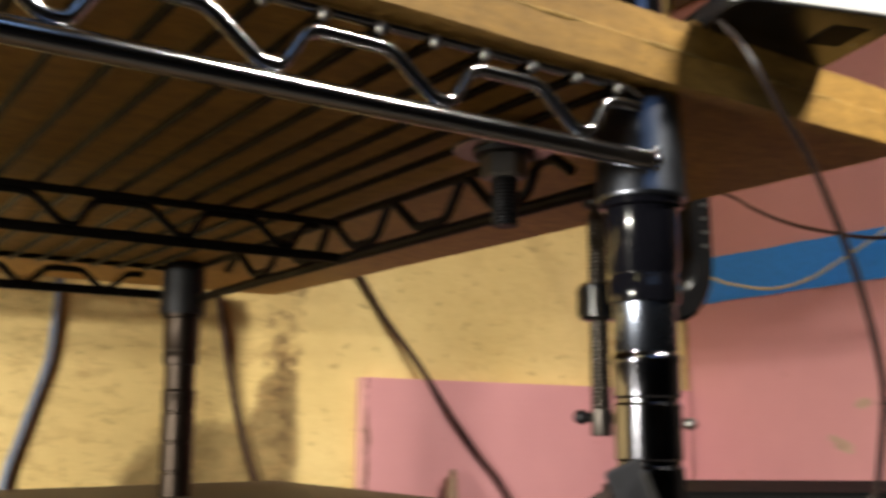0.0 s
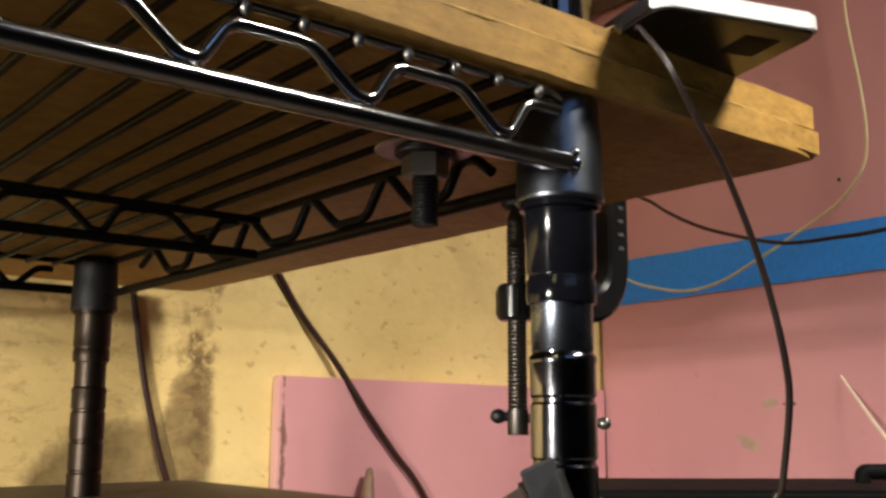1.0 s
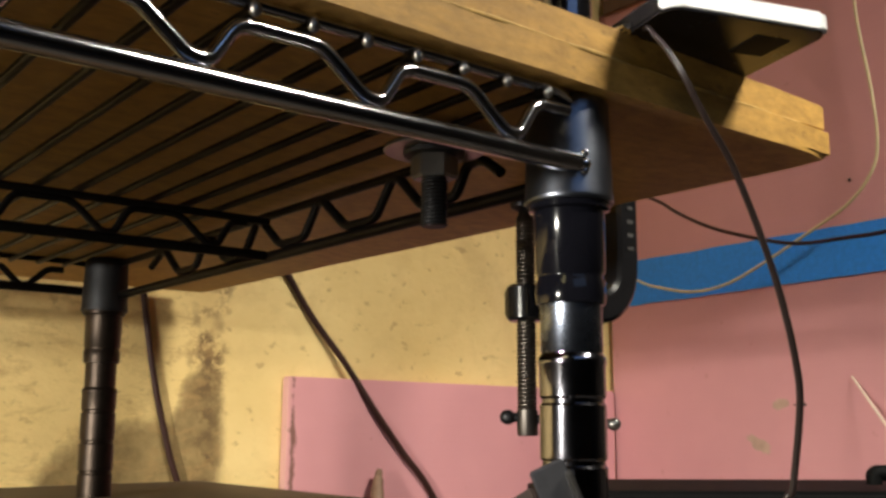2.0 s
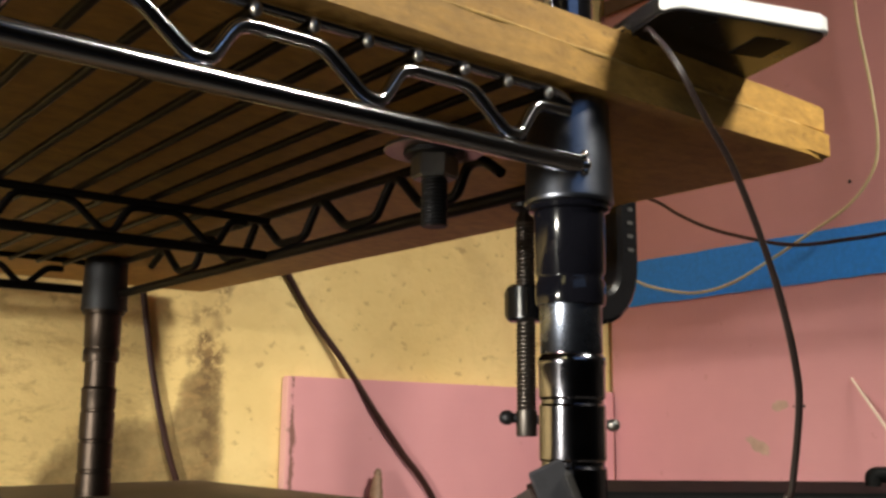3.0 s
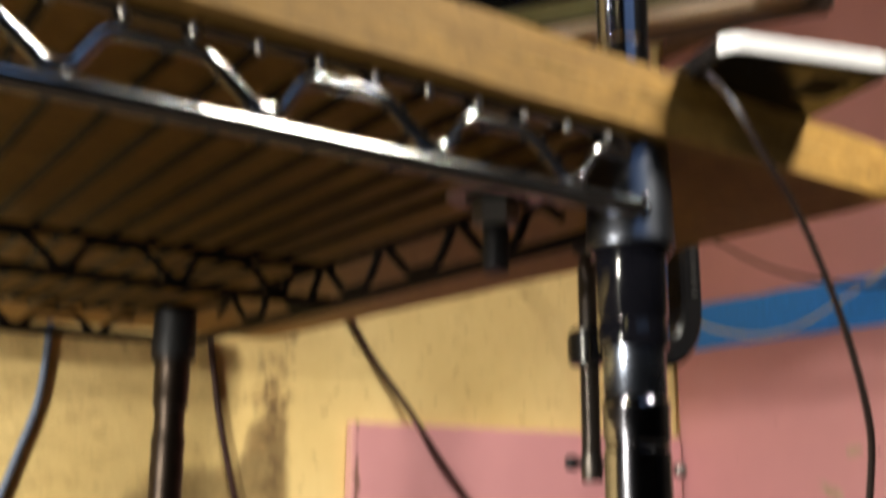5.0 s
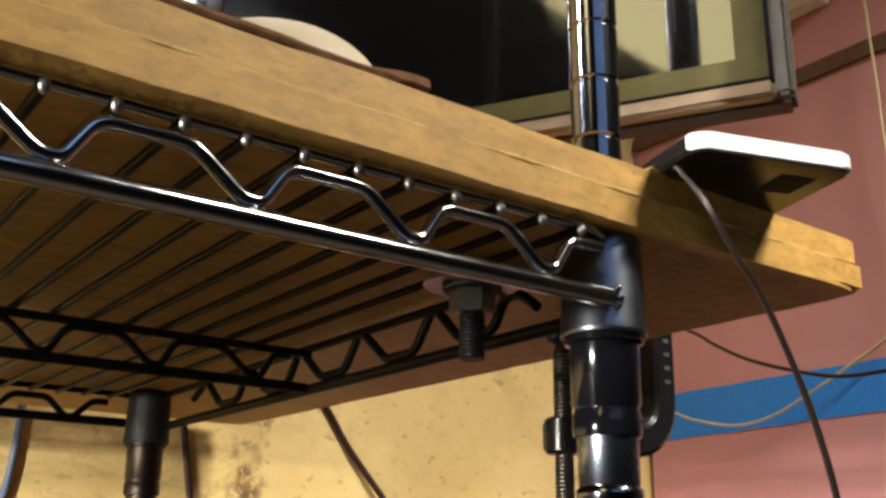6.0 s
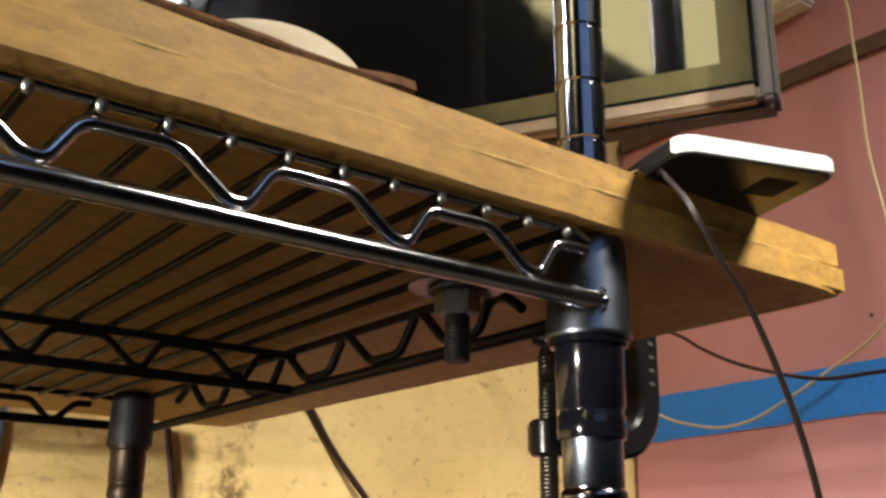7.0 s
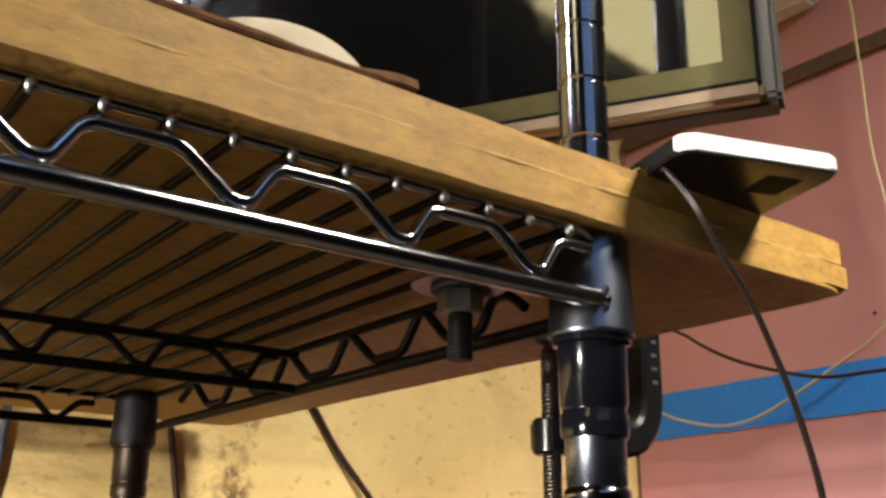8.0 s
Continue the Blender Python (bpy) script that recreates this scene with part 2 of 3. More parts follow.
def tube(bm, pts, r, seg=10, closed_ends=True):
    """A round wire along points; r is one radius or one per point."""
    pts = [Vector(p) for p in pts]
    rs = r if isinstance(r, (list, tuple)) else [r] * len(pts)
    rings, up = [], None
    for i, p in enumerate(pts):
        d = (pts[min(i + 1, len(pts) - 1)] - pts[max(i - 1, 0)]).normalized()
        if up is None:
            up = d.orthogonal().normalized()
        up = (up - d * up.dot(d)).normalized()
        side = d.cross(up)
        rings.append([bm.verts.new(p + rs[i] * (math.cos(a) * up + math.sin(a) * side)) for a in [2 * math.pi * k / seg for k in range(seg)]])
    for a, b in zip(rings, rings[1:]):
        for k in range(seg):
            bm.faces.new((a[k], a[(k + 1) % seg], b[(k + 1) % seg], b[k]))
    if closed_ends:
        bm.faces.new(rings[0][::-1])
        bm.faces.new(rings[-1])
    return bm


def smooth_path(pts, steps=8):
    """A curve that glides through the points."""
    pts = [Vector(p) for p in pts]
    ext = [pts[0] * 2 - pts[1]] + pts + [pts[-1] * 2 - pts[-2]]
    out = []
    for i in range(1, len(ext) - 2):
        a, b, c, d = ext[i - 1:i + 3]
        for s in range(steps):
            t = s / steps
            out.append(0.5 * (2 * b + (c - a) * t + (2 * a - 5 * b + 4 * c - d) * t * t + (3 * b - 3 * c + d - a) * t ** 3))
    return out + [pts[-1]]


def rounded(pts, r, steps=5):
    """A polyline with its corners rounded."""
    pts = [Vector(p) for p in pts]
    out = [pts[0]]
    for a, b, c in zip(pts, pts[1:], pts[2:]):
        d = min(r, (a - b).length * 0.45, (c - b).length * 0.45)
        p, q = b + (a - b).normalized() * d, b + (c - b).normalized() * d
        out += [(1 - t) ** 2 * p + 2 * t * (1 - t) * b + t * t * q for t in [k / steps for k in range(steps + 1)]]
    return out + [pts[-1]]


def lathe(bm, profile, seg=32, axis=(0, 0)):
    """Turns (radius, z) pairs about an upright axis."""
    rings = [[bm.verts.new((axis[0] + r * math.cos(2 * math.pi * k / seg), axis[1] + r * math.sin(2 * math.pi * k / seg), z)) for k in range(seg)] for r, z in profile]
    for a, b in zip(rings, rings[1:]):
        for k in range(seg):
            bm.faces.new((a[k], a[(k + 1) % seg], b[(k + 1) % seg], b[k]))
    bm.faces.new(rings[0][::-1])
    bm.faces.new(rings[-1])
    return bm


def box(bm, lo, hi, bevel=0.0, segments=2):
    vs = [bm.verts.new((x, y, z)) for x in (lo[0], hi[0]) for y in (lo[1], hi[1]) for z in (lo[2], hi[2])]
    fs = [bm.faces.new([vs[i] for i in f]) for f in ((0, 1, 3, 2), (4, 6, 7, 5), (0, 4, 5, 1), (2, 3, 7, 6), (0, 2, 6, 4), (1, 5, 7, 3))]
    if bevel:
        bmesh.ops.bevel(bm, geom=list({e for f in fs for e in f.edges}), offset=bevel, segments=segments, affect="EDGES")
    return bm


def prism(bm, outline, z0, z1, bevel=0.0, segments=2):
    """An outline in plan, raised from z0 to z1."""
    a = [bm.verts.new((x, y, z0)) for x, y in outline]
    b = [bm.verts.new((x, y, z1)) for x, y in outline]
    n = len(a)
    fs = [bm.faces.new(a[::-1]), bm.faces.new(b)] + [bm.faces.new((a[k], a[(k + 1) % n], b[(k + 1) % n], b[k])) for k in range(n)]
    if bevel:
        bmesh.ops.bevel(bm, geom=list({e for f in fs[:2] for e in f.edges}), offset=bevel, segments=segments, affect="EDGES")
    return bm


def moved(bm, m):
    bm.transform(m)
    return bm


# ---- the room ----
def room():
    def slab(name, lo, hi, mat, label, category):
        tagged(part(name, box(bmesh.new(), lo, hi), mat, smooth=False), label, category, kind="structure")
    slab("wall_back", (-2.3, 0.66, -0.75), (0.90, 0.78, 2.4), PLASTER, "ochre painted plaster wall with mould and damp stains", "wall")
    slab("wall_side", (0.768, -0.02, -0.75), (0.90, 0.66, 2.4), PLASTER, "ochre painted plaster wall behind pink foam sheets", "wall")
    slab("wall_side", (0.768, -2.5, -0.75), (0.90, -0.02, 2.4), DARK_WALL, "dark brown boarded wall beyond the pink sheets", "wall")
    slab("wall_far", (-2.42, -2.5, -0.75), (-2.3, 0.78, 2.4), DARK_WALL, "dark brown boarded wall across the room", "wall")
    for lo, hi in (((-2.42, -2.62, -0.75), (-1.75, -2.5, 2.4)), ((0.50, -2.62, -0.75), (0.90, -2.5, 2.4)), ((-1.75, -2.62, -0.75), (0.50, -2.5, 0.90)), ((-1.75, -2.62, 2.10), (0.50, -2.5, 2.4))):
        slab("wall_front", lo, hi, DARK_WALL, "dark brown boarded wall round a window", "wall")
    slab("floor", (-2.42, -2.62, -0.85), (0.90, 0.78, -0.75), FLOOR, "dark worn concrete floor", "floor")
    slab("ceiling", (-2.42, -2.62, 2.4), (0.90, 0.78, 2.5), CEILING, "dark boarded ceiling", "ceiling")


room()


def foam_sheet(name, outline_lo, outline_hi, label, mat=FOAM):
    bm = box(bmesh.new(), outline_lo, outline_hi, 0.0015)
    return tagged(part(name, bm, mat, smooth=False), label, "foam board", kind="structure")


# large sheets on the side wall, butted under a batten, and the short one low on the back wall
foam_sheet("foam_sheet", (0.745, 0.02, -0.75), (0.768, 0.652, 0.452), "pink rigid foam insulation sheet covering the side wall")
foam_sheet("foam_sheet", (0.745, 0.02, 0.464), (0.768, 0.652, 2.4), "pink rigid foam insulation sheet above a dark joint")
foam_sheet("foam_sheet", (0.745, 0.6525, 0.02), (0.768, 0.6595, 0.452), "narrow pink foam strip closing the wall corner")
low = foam_sheet("foam_panel", (0.2555, 0.646, -0.75), (0.742, 0.66, -0.069), "pink rigid foam panel with a scuffed dirty edge", FOAM_GRIMY)
low.rotation_euler = (0, radians(0.6), 0)
low.location = (0, 0, 0.0035)


def wall_bits():
    bm = bmesh.new()
    box(bm, (0.739, 0.02, 0.4475), (0.745, 0.648, 0.4685), 0.001)
    tagged(part("joint_batten", bm, BATTEN), "thin dark wooden batten over the joint of pink sheets", "trim", kind="structure")
    # tape with slightly wavy edges
    bm = bmesh.new()
    rng = random.Random(4)
    rows = []
    for k in range(31):
        y = 0.646 - k * 0.02
        lo_z, hi_z = 0.0362 + (0.646 - y) * 0.0175, 0.0946 + (0.646 - y) * 0.0095
        j, h = rng.uniform(-0.0006, 0.0006), rng.uniform(0.0003, 0.0008)
        rows.append([bm.verts.new((0.745 - d, y, z + j)) for d, z in ((0.0, lo_z), (h + 0.0006, lo_z), (h + 0.0006, hi_z), (0.0, hi_z))])
    for a, b in zip(rows, rows[1:]):
        for k in range(4):
            bm.faces.new((a[k], a[(k + 1) % 4], b[(k + 1) % 4], b[k]))
    bm.faces.new(rows[0])
    bm.faces.new(rows[-1][::-1])
    tagged(part("masking_tape", bm, TAPE, smooth=False), "strip of blue masking tape across pink foam sheet", "tape")
    # nail and small hole
    for y, z, r in ((0.3024, 0.1468, 0.0022), (0.372, -0.094, 0.0018), (0.385, -0.094, 0.0012)):
        bm = bmesh.new()
        bmesh.ops.create_uvsphere(bm, u_segments=10, v_segments=6, radius=r)
        moved(bm, Matrix.Translation((0.7445, y, z)) @ Matrix.Diagonal((0.5, 1, 1, 1)))
        tagged(part("nail_head", bm, DARK_STEEL), "small dark nail head in pink foam sheet", "nail", group="nails in the foam")
    # green smears
    for y, z, w, h, a in ((0.402, -0.093, 0.011, 0.006, 10), (0.433, -0.138, 0.019, 0.007, -32)):
        rng = random.Random(int(y * 1000))
        bm = bmesh.new()
        ring = []
        for k in range(26):
            t = 2 * math.pi * k / 26
            s = 1 + rng.uniform(-0.25, 0.2)
            ring.append((w * s * math.cos(t), h * s * math.sin(t)))
        prism(bm, ring, 0.0, 0.0004)
        # plan x runs along -y of the wall
        moved(bm, Matrix.Translation((0.7452, y, z)) @ Matrix(((0, 0, -1, 0), (-1, 0, 0, 0), (0, 1, 0, 0), (0, 0, 0, 1))) @ pose(0, 0, 0, 0, 0, a))
        tagged(part("paint_smear", bm, SMUDGE), "faint green paint smear on pink foam sheet", "stain", group="smears on the foam")
    # white socket box high on the sheet
    sock = thing("socket_box", "white plastic socket box fixed on pink foam sheet", "socket", (0.745, 0.37, 0.572))
    part("casing", box(bmesh.new(), (-0.032, -0.045, -0.036), (0.0, 0.045, 0.05), 0.004), WHITE, sock)
    part("cover", box(bmesh.new(), (-0.036, -0.036, -0.028), (-0.032, 0.036, 0.042), 0.0015), WHITE, sock)


wall_bits()

# ---- shelving rack ----
DP, X0, Z_BOT, Y_F, DEPTH, LEN = 0.01905, -0.0261, -0.0232, -0.0139, 0.4764, 0.915
PITCH = 3 * DP


def zigzag(start, end, first_valley, rise=0.0190, fall=0.0112):
    """Truss profile (run, z) between two ends: flat peaks, narrow valleys."""
    pts, v = [], first_valley
    hi, lo_z = -0.0048, -0.0176
    pts.append((start, hi))
    while v < end - 0.012:
        pts += [(v - rise, hi), (v - 0.0030, lo_z), (v + 0.0030, lo_z), (v + fall, hi)]
        v += PITCH
    pts.append((end, hi))
    return [p for i, p in enumerate(pts) if i == 0 or p[0] > pts[i - 1][0] + 1e-4]


def post_mesh(z_top):
    bm = bmesh.new()
    prof = [(0.0121, -0.75), (0.0121, -0.16)]
    z = -0.1495
    for z in (-0.1495, -0.1283, -0.1065):
        prof += [(0.0121, z - 0.0022), (0.0113, z - 0.0012), (0.0113, z + 0.0002), (0.0121, z + 0.0012)]
    prof += [(0.0121, -0.0945), (0.0125, -0.0935), (0.0123, -0.0915), (0.0110, -0.0900), (0.0110, -0.0300), (0.0101, -0.0290)]
    z = -0.0052
    while z < z_top - 0.01:
        prof += [(0.0101, z - 0.0014), (0.0092, z - 0.0006), (0.0092, z + 0.0006), (0.0101, z + 0.0014)]
        z += 0.0254
    prof += [(0.0101, z_top), (0.0085, z_top + 0.001)]
    return lathe(bm, prof, 40)


def build_rack():
    rack = thing("shelving_rack", "chrome wire shelving rack with round ringed posts", "shelf rack", (0, 0, -0.75))

    def put(name, bm, mat, parent=rack, label=""):
        ob = part(name, bm, mat, parent, label)
        if parent is rack:
            ob.location = (0, 0, 0.75)
        return ob

    corners = [(0.0, 0.0), (0.0, DEPTH), (-LEN, 0.0), (-LEN, DEPTH)]
    post0 = put("post", post_mesh(0.9), POST)
    sl_bm = lathe(bmesh.new(), [(0.0112, -0.0725), (0.0126, -0.0722), (0.0129, -0.070), (0.0129, -0.0640), (0.0122, -0.0630), (0.0122, -0.0615), (0.0129, -0.0605),
                                (0.0132, -0.0380), (0.0150, -0.0372), (0.0150, -0.0335)], 36)
    sleeve0 = part("sleeve", sl_bm, SLEEVE, post0, "glossy black plastic sleeve")
    bare0 = part("bare_tube", lathe(bmesh.new(), [(0.0111, -0.0898), (0.0114, -0.0894), (0.0114, -0.0722), (0.0111, -0.0720)], 36), BARE, post0, "satin grey bare tube")
    co_bm = lathe(bmesh.new(), [(0.0135, -0.0350), (0.0162, -0.0350), (0.0166, -0.0344), (0.0166, -0.0330), (0.0164, -0.0320), (0.0153, 0.0020), (0.0148, 0.0038), (0.0120, 0.0042)], 40)
    collar0 = put("collar", co_bm, COLLAR)
    # rear copies get darker materials in place of the shade at the back
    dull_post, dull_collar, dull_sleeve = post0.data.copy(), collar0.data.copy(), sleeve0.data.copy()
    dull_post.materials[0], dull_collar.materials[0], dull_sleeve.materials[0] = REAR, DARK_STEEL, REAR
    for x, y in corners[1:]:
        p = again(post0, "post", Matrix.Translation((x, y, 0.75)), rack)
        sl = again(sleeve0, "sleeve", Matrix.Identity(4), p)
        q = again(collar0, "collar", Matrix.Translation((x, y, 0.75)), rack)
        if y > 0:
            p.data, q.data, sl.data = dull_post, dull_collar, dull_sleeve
            tagged(p, "rear metal post with shade in its dark brown colour")
        else:
            again(bare0, "bare_tube", Matrix.Identity(4), p)
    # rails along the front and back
    # front wires in bright chrome, back ones in the shade-darkened copy
    for y, s, metal, low_z in ((Y_F, 1, CHROME, Z_BOT), (DEPTH - Y_F, -1, CHROME_SHADED, -0.0190)):
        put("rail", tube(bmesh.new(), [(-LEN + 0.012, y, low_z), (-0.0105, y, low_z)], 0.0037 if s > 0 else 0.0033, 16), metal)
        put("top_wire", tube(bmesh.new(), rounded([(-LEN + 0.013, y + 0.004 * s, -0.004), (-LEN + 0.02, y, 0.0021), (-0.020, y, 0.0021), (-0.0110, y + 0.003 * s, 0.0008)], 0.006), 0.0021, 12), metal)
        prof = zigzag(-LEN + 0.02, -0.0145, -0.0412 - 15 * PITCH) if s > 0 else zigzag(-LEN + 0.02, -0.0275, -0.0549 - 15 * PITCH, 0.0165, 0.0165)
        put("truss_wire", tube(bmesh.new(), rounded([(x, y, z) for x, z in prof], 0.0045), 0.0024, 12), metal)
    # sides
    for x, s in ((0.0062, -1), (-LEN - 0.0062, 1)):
        put("rail", tube(bmesh.new(), [(x, 0.010, Z_BOT), (x, DEPTH - 0.010, Z_BOT)], 0.0031, 14), CHROME_SHADED)
        put("top_wire", tube(bmesh.new(), [(x, 0.012, 0.0005), (x, DEPTH - 0.012, 0.0005)], 0.0024, 12), CHROME_SHADED)
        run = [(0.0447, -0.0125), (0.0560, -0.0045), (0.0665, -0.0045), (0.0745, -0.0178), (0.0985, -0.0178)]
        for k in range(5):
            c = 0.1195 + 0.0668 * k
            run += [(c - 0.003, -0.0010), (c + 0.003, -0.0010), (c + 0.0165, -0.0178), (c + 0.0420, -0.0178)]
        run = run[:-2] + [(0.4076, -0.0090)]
        put("truss_wire", tube(bmesh.new(), rounded([(x, y, z) for y, z in run], 0.005), 0.0024, 12), CHROME_SHADED)
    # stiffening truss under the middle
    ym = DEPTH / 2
    put("rail", tube(bmesh.new(), [(-LEN, ym, Z_BOT), (0.002, ym, Z_BOT)], 0.0028, 12), CHROME_SHADED)
    put("top_wire", tube(bmesh.new(), [(-LEN, ym, -0.0035), (0.004, ym, -0.0035)], 0.0022, 12), CHROME_SHADED)
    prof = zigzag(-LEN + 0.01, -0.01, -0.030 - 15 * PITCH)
    put("truss_wire", tube(bmesh.new(), rounded([(x, ym, (z + 0.0048) * 1.1 - 0.0062) for x, z in prof], 0.005), 0.0020, 10), CHROME_SHADED)
    # deck wires
    wire0 = None
    for k in range(46):
        x = X0 - DP * k
        if wire0 is None:
            a, b = Y_F - 0.0030, DEPTH - Y_F + 0.0030
            runs = [(a, 0.0004), (a + 0.0003, 0.0011), (a + 0.0008, 0.0016), (a + 0.0015, 0.0018), (b - 0.0015, 0.0018), (b - 0.0008, 0.0016), (b - 0.0003, 0.0011), (b, 0.0004)]
            wire0 = put("deck_wire", tube(bmesh.new(), [(0, y, -0.0002) for y, _ in runs], [r for _, r in runs], 12), CHROME_SHADED)
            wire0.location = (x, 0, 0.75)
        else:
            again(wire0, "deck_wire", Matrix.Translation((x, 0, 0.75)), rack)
    tip0 = None
    for k in range(46):
        x = X0 - DP * k
        if tip0 is None:
            bm = bmesh.new()
            bmesh.ops.create_uvsphere(bm, u_segments=12, v_segments=8, radius=0.0021)
            tip0 = put("wire_tip", moved(bm, Matrix.Translation((0, Y_F - 0.0024, -0.0004)) @ Matrix.Diagonal((0.9, 0.8, 1.15, 1))), STEEL)
            tip0.location = (x, 0, 0.75)
        else:
            again(tip0, "wire_tip", Matrix.Translation((x, 0, 0.75)), rack)
    # weld beads where the front rail meets the collar
    for dz in (0.0040, 0.0, -0.0024):
        bm = bmesh.new()
        bmesh.ops.create_uvsphere(bm, u_segments=12, v_segments=8, radius=0.0016 + 0.0009 * (dz == 0))
        put("weld_bead", moved(bm, Matrix.Translation((-0.0072, Y_F - 0.0012, Z_BOT + dz))), CHROME)
    # lower shelf frame that carries the lower board
    for y in (Y_F, DEPTH - Y_F):
        put("rail", tube(bmesh.new(), [(-LEN, y, -0.1965), (0, y, -0.1965)], 0.0031, 12), CHROME)
    for x in (0.0062, -LEN):
        put("rail", tube(bmesh.new(), [(x, 0, -0.1965), (x, DEPTH, -0.1965)], 0.0031, 12), CHROME)
    return rack


build_rack()


# ---- boards ----
def ragged(x0, x1, y0, y1, seed, amount=0.0006, step=0.02):
    """A rectangle in plan with edges that a saw left slightly uneven."""
    rng = random.Random(seed)
    out = []
    for a, b in (((x0, y0), (x1, y0)), ((x1, y0), (x1, y1)), ((x1, y1), (x0, y1)), ((x0, y1), (x0, y0))):
        a, b = Vector(a), Vector(b)
        n = max(2, int((b - a).length / step))
        out += [tuple(a.lerp(b, k / n) + Vector((rng.uniform(-amount, amount), rng.uniform(-amount, amount)))) for k in range(n)]
    return out


def board():
    b = thing("work_board", "two-layer ochre particle board top with rough sawn edges", "board", (0, 0, 0.0047))
    b.rotation_euler = (0, 0, math.atan(0.0191))
    bm = prism(bmesh.new(), ragged(-0.98, 0.1532, -0.0206, 0.6132, 2), 0.0, 0.0126)
    under = [e for e in bm.edges if all(v.co.z < 0.001 for v in e.verts)]
    bmesh.ops.bevel(bm, geom=under, offset=0.0022, segments=3, affect="EDGES", clamp_overlap=True)
    part("lower_layer", bm, BOARD, b)
    part("upper_layer", prism(bmesh.new(), ragged(-0.98, 0.1502, -0.0192, 0.6120, 3), 0.0129, 0.0256, 0.0010), BOARD, b)
    # thin pale strand as the highlight on the lower layer's lit top edge
    rng = random.Random(8)
    line = [(-0.98 + 0.012 * k, -0.0199 + rng.uniform(-0.0005, 0.0003), 0.0127 + rng.uniform(-0.0003, 0.0003)) for k in range(94)]
    part("seam_highlight", tube(bmesh.new(), line, [0.0007 + rng.uniform(-0.0004, 0.0003) for _ in line], 6), SEAM_LIGHT, b, "uneven pale line painted as a highlight along the layers' seam")
    # splinters raised along the upper edge beside the post
    for k in range(4):
        bm = bmesh.new()
        x = 0.006 + 0.0035 * k
        tube(bm, [(x, -0.0188, 0.0250), (x + 0.004, -0.0197, 0.0263 + rng.uniform(0, 0.0008)), (x + 0.0085, -0.0198, 0.0258)], [0.0004, 0.0006, 0.0002], 5)
        part("splinter", bm, BOARD, b)
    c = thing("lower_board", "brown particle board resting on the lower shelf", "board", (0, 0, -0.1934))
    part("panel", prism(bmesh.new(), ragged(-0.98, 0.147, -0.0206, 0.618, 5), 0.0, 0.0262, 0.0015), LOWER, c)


board()


# ---- things on and under the board ----
def hexagon(r):
    return [(r * math.cos(math.pi * k / 3 + 0.3), r * math.sin(math.pi * k / 3 + 0.3)) for k in range(6)]


def threaded(r, z0, z1, pitch, depth, seg=20):
    prof, z = [(r - depth, z0)], z0
    while z < z1 - pitch:
        prof += [(r - depth, z + pitch * 0.1), (r, z + pitch * 0.5), (r - depth, z + pitch * 0.9)]
        z += pitch
    return prof + [(r - depth, z1)]


def hung_bolt():
    b = thing("bolt", "dark steel bolt with washers hung through the wire shelf", "bolt", (-0.0185, 0.058, 0.0))
    part("washer", lathe(bmesh.new(), [(0.0055, -0.0046), (0.0205, -0.0052), (0.0210, -0.0046), (0.0205, -0.0034), (0.0055, -0.0028)], 36), STEEL, b, "wide thin steel washer")
    part("washer", lathe(bmesh.new(), [(0.0055, -0.0070), (0.0125, -0.0070), (0.0128, -0.0060), (0.0125, -0.0048), (0.0055, -0.0048)], 32), DARK_STEEL, b)
    part("nut", prism(bmesh.new(), hexagon(0.0098), -0.0168, -0.0071, 0.0009), STEEL, b, "hexagonal steel nut")
    part("shank", lathe(bmesh.new(), threaded(0.0056, -0.0365, 0.0045, 0.0015, 0.0006)), DARK_STEEL, b, "threaded dark shank")


hung_bolt()


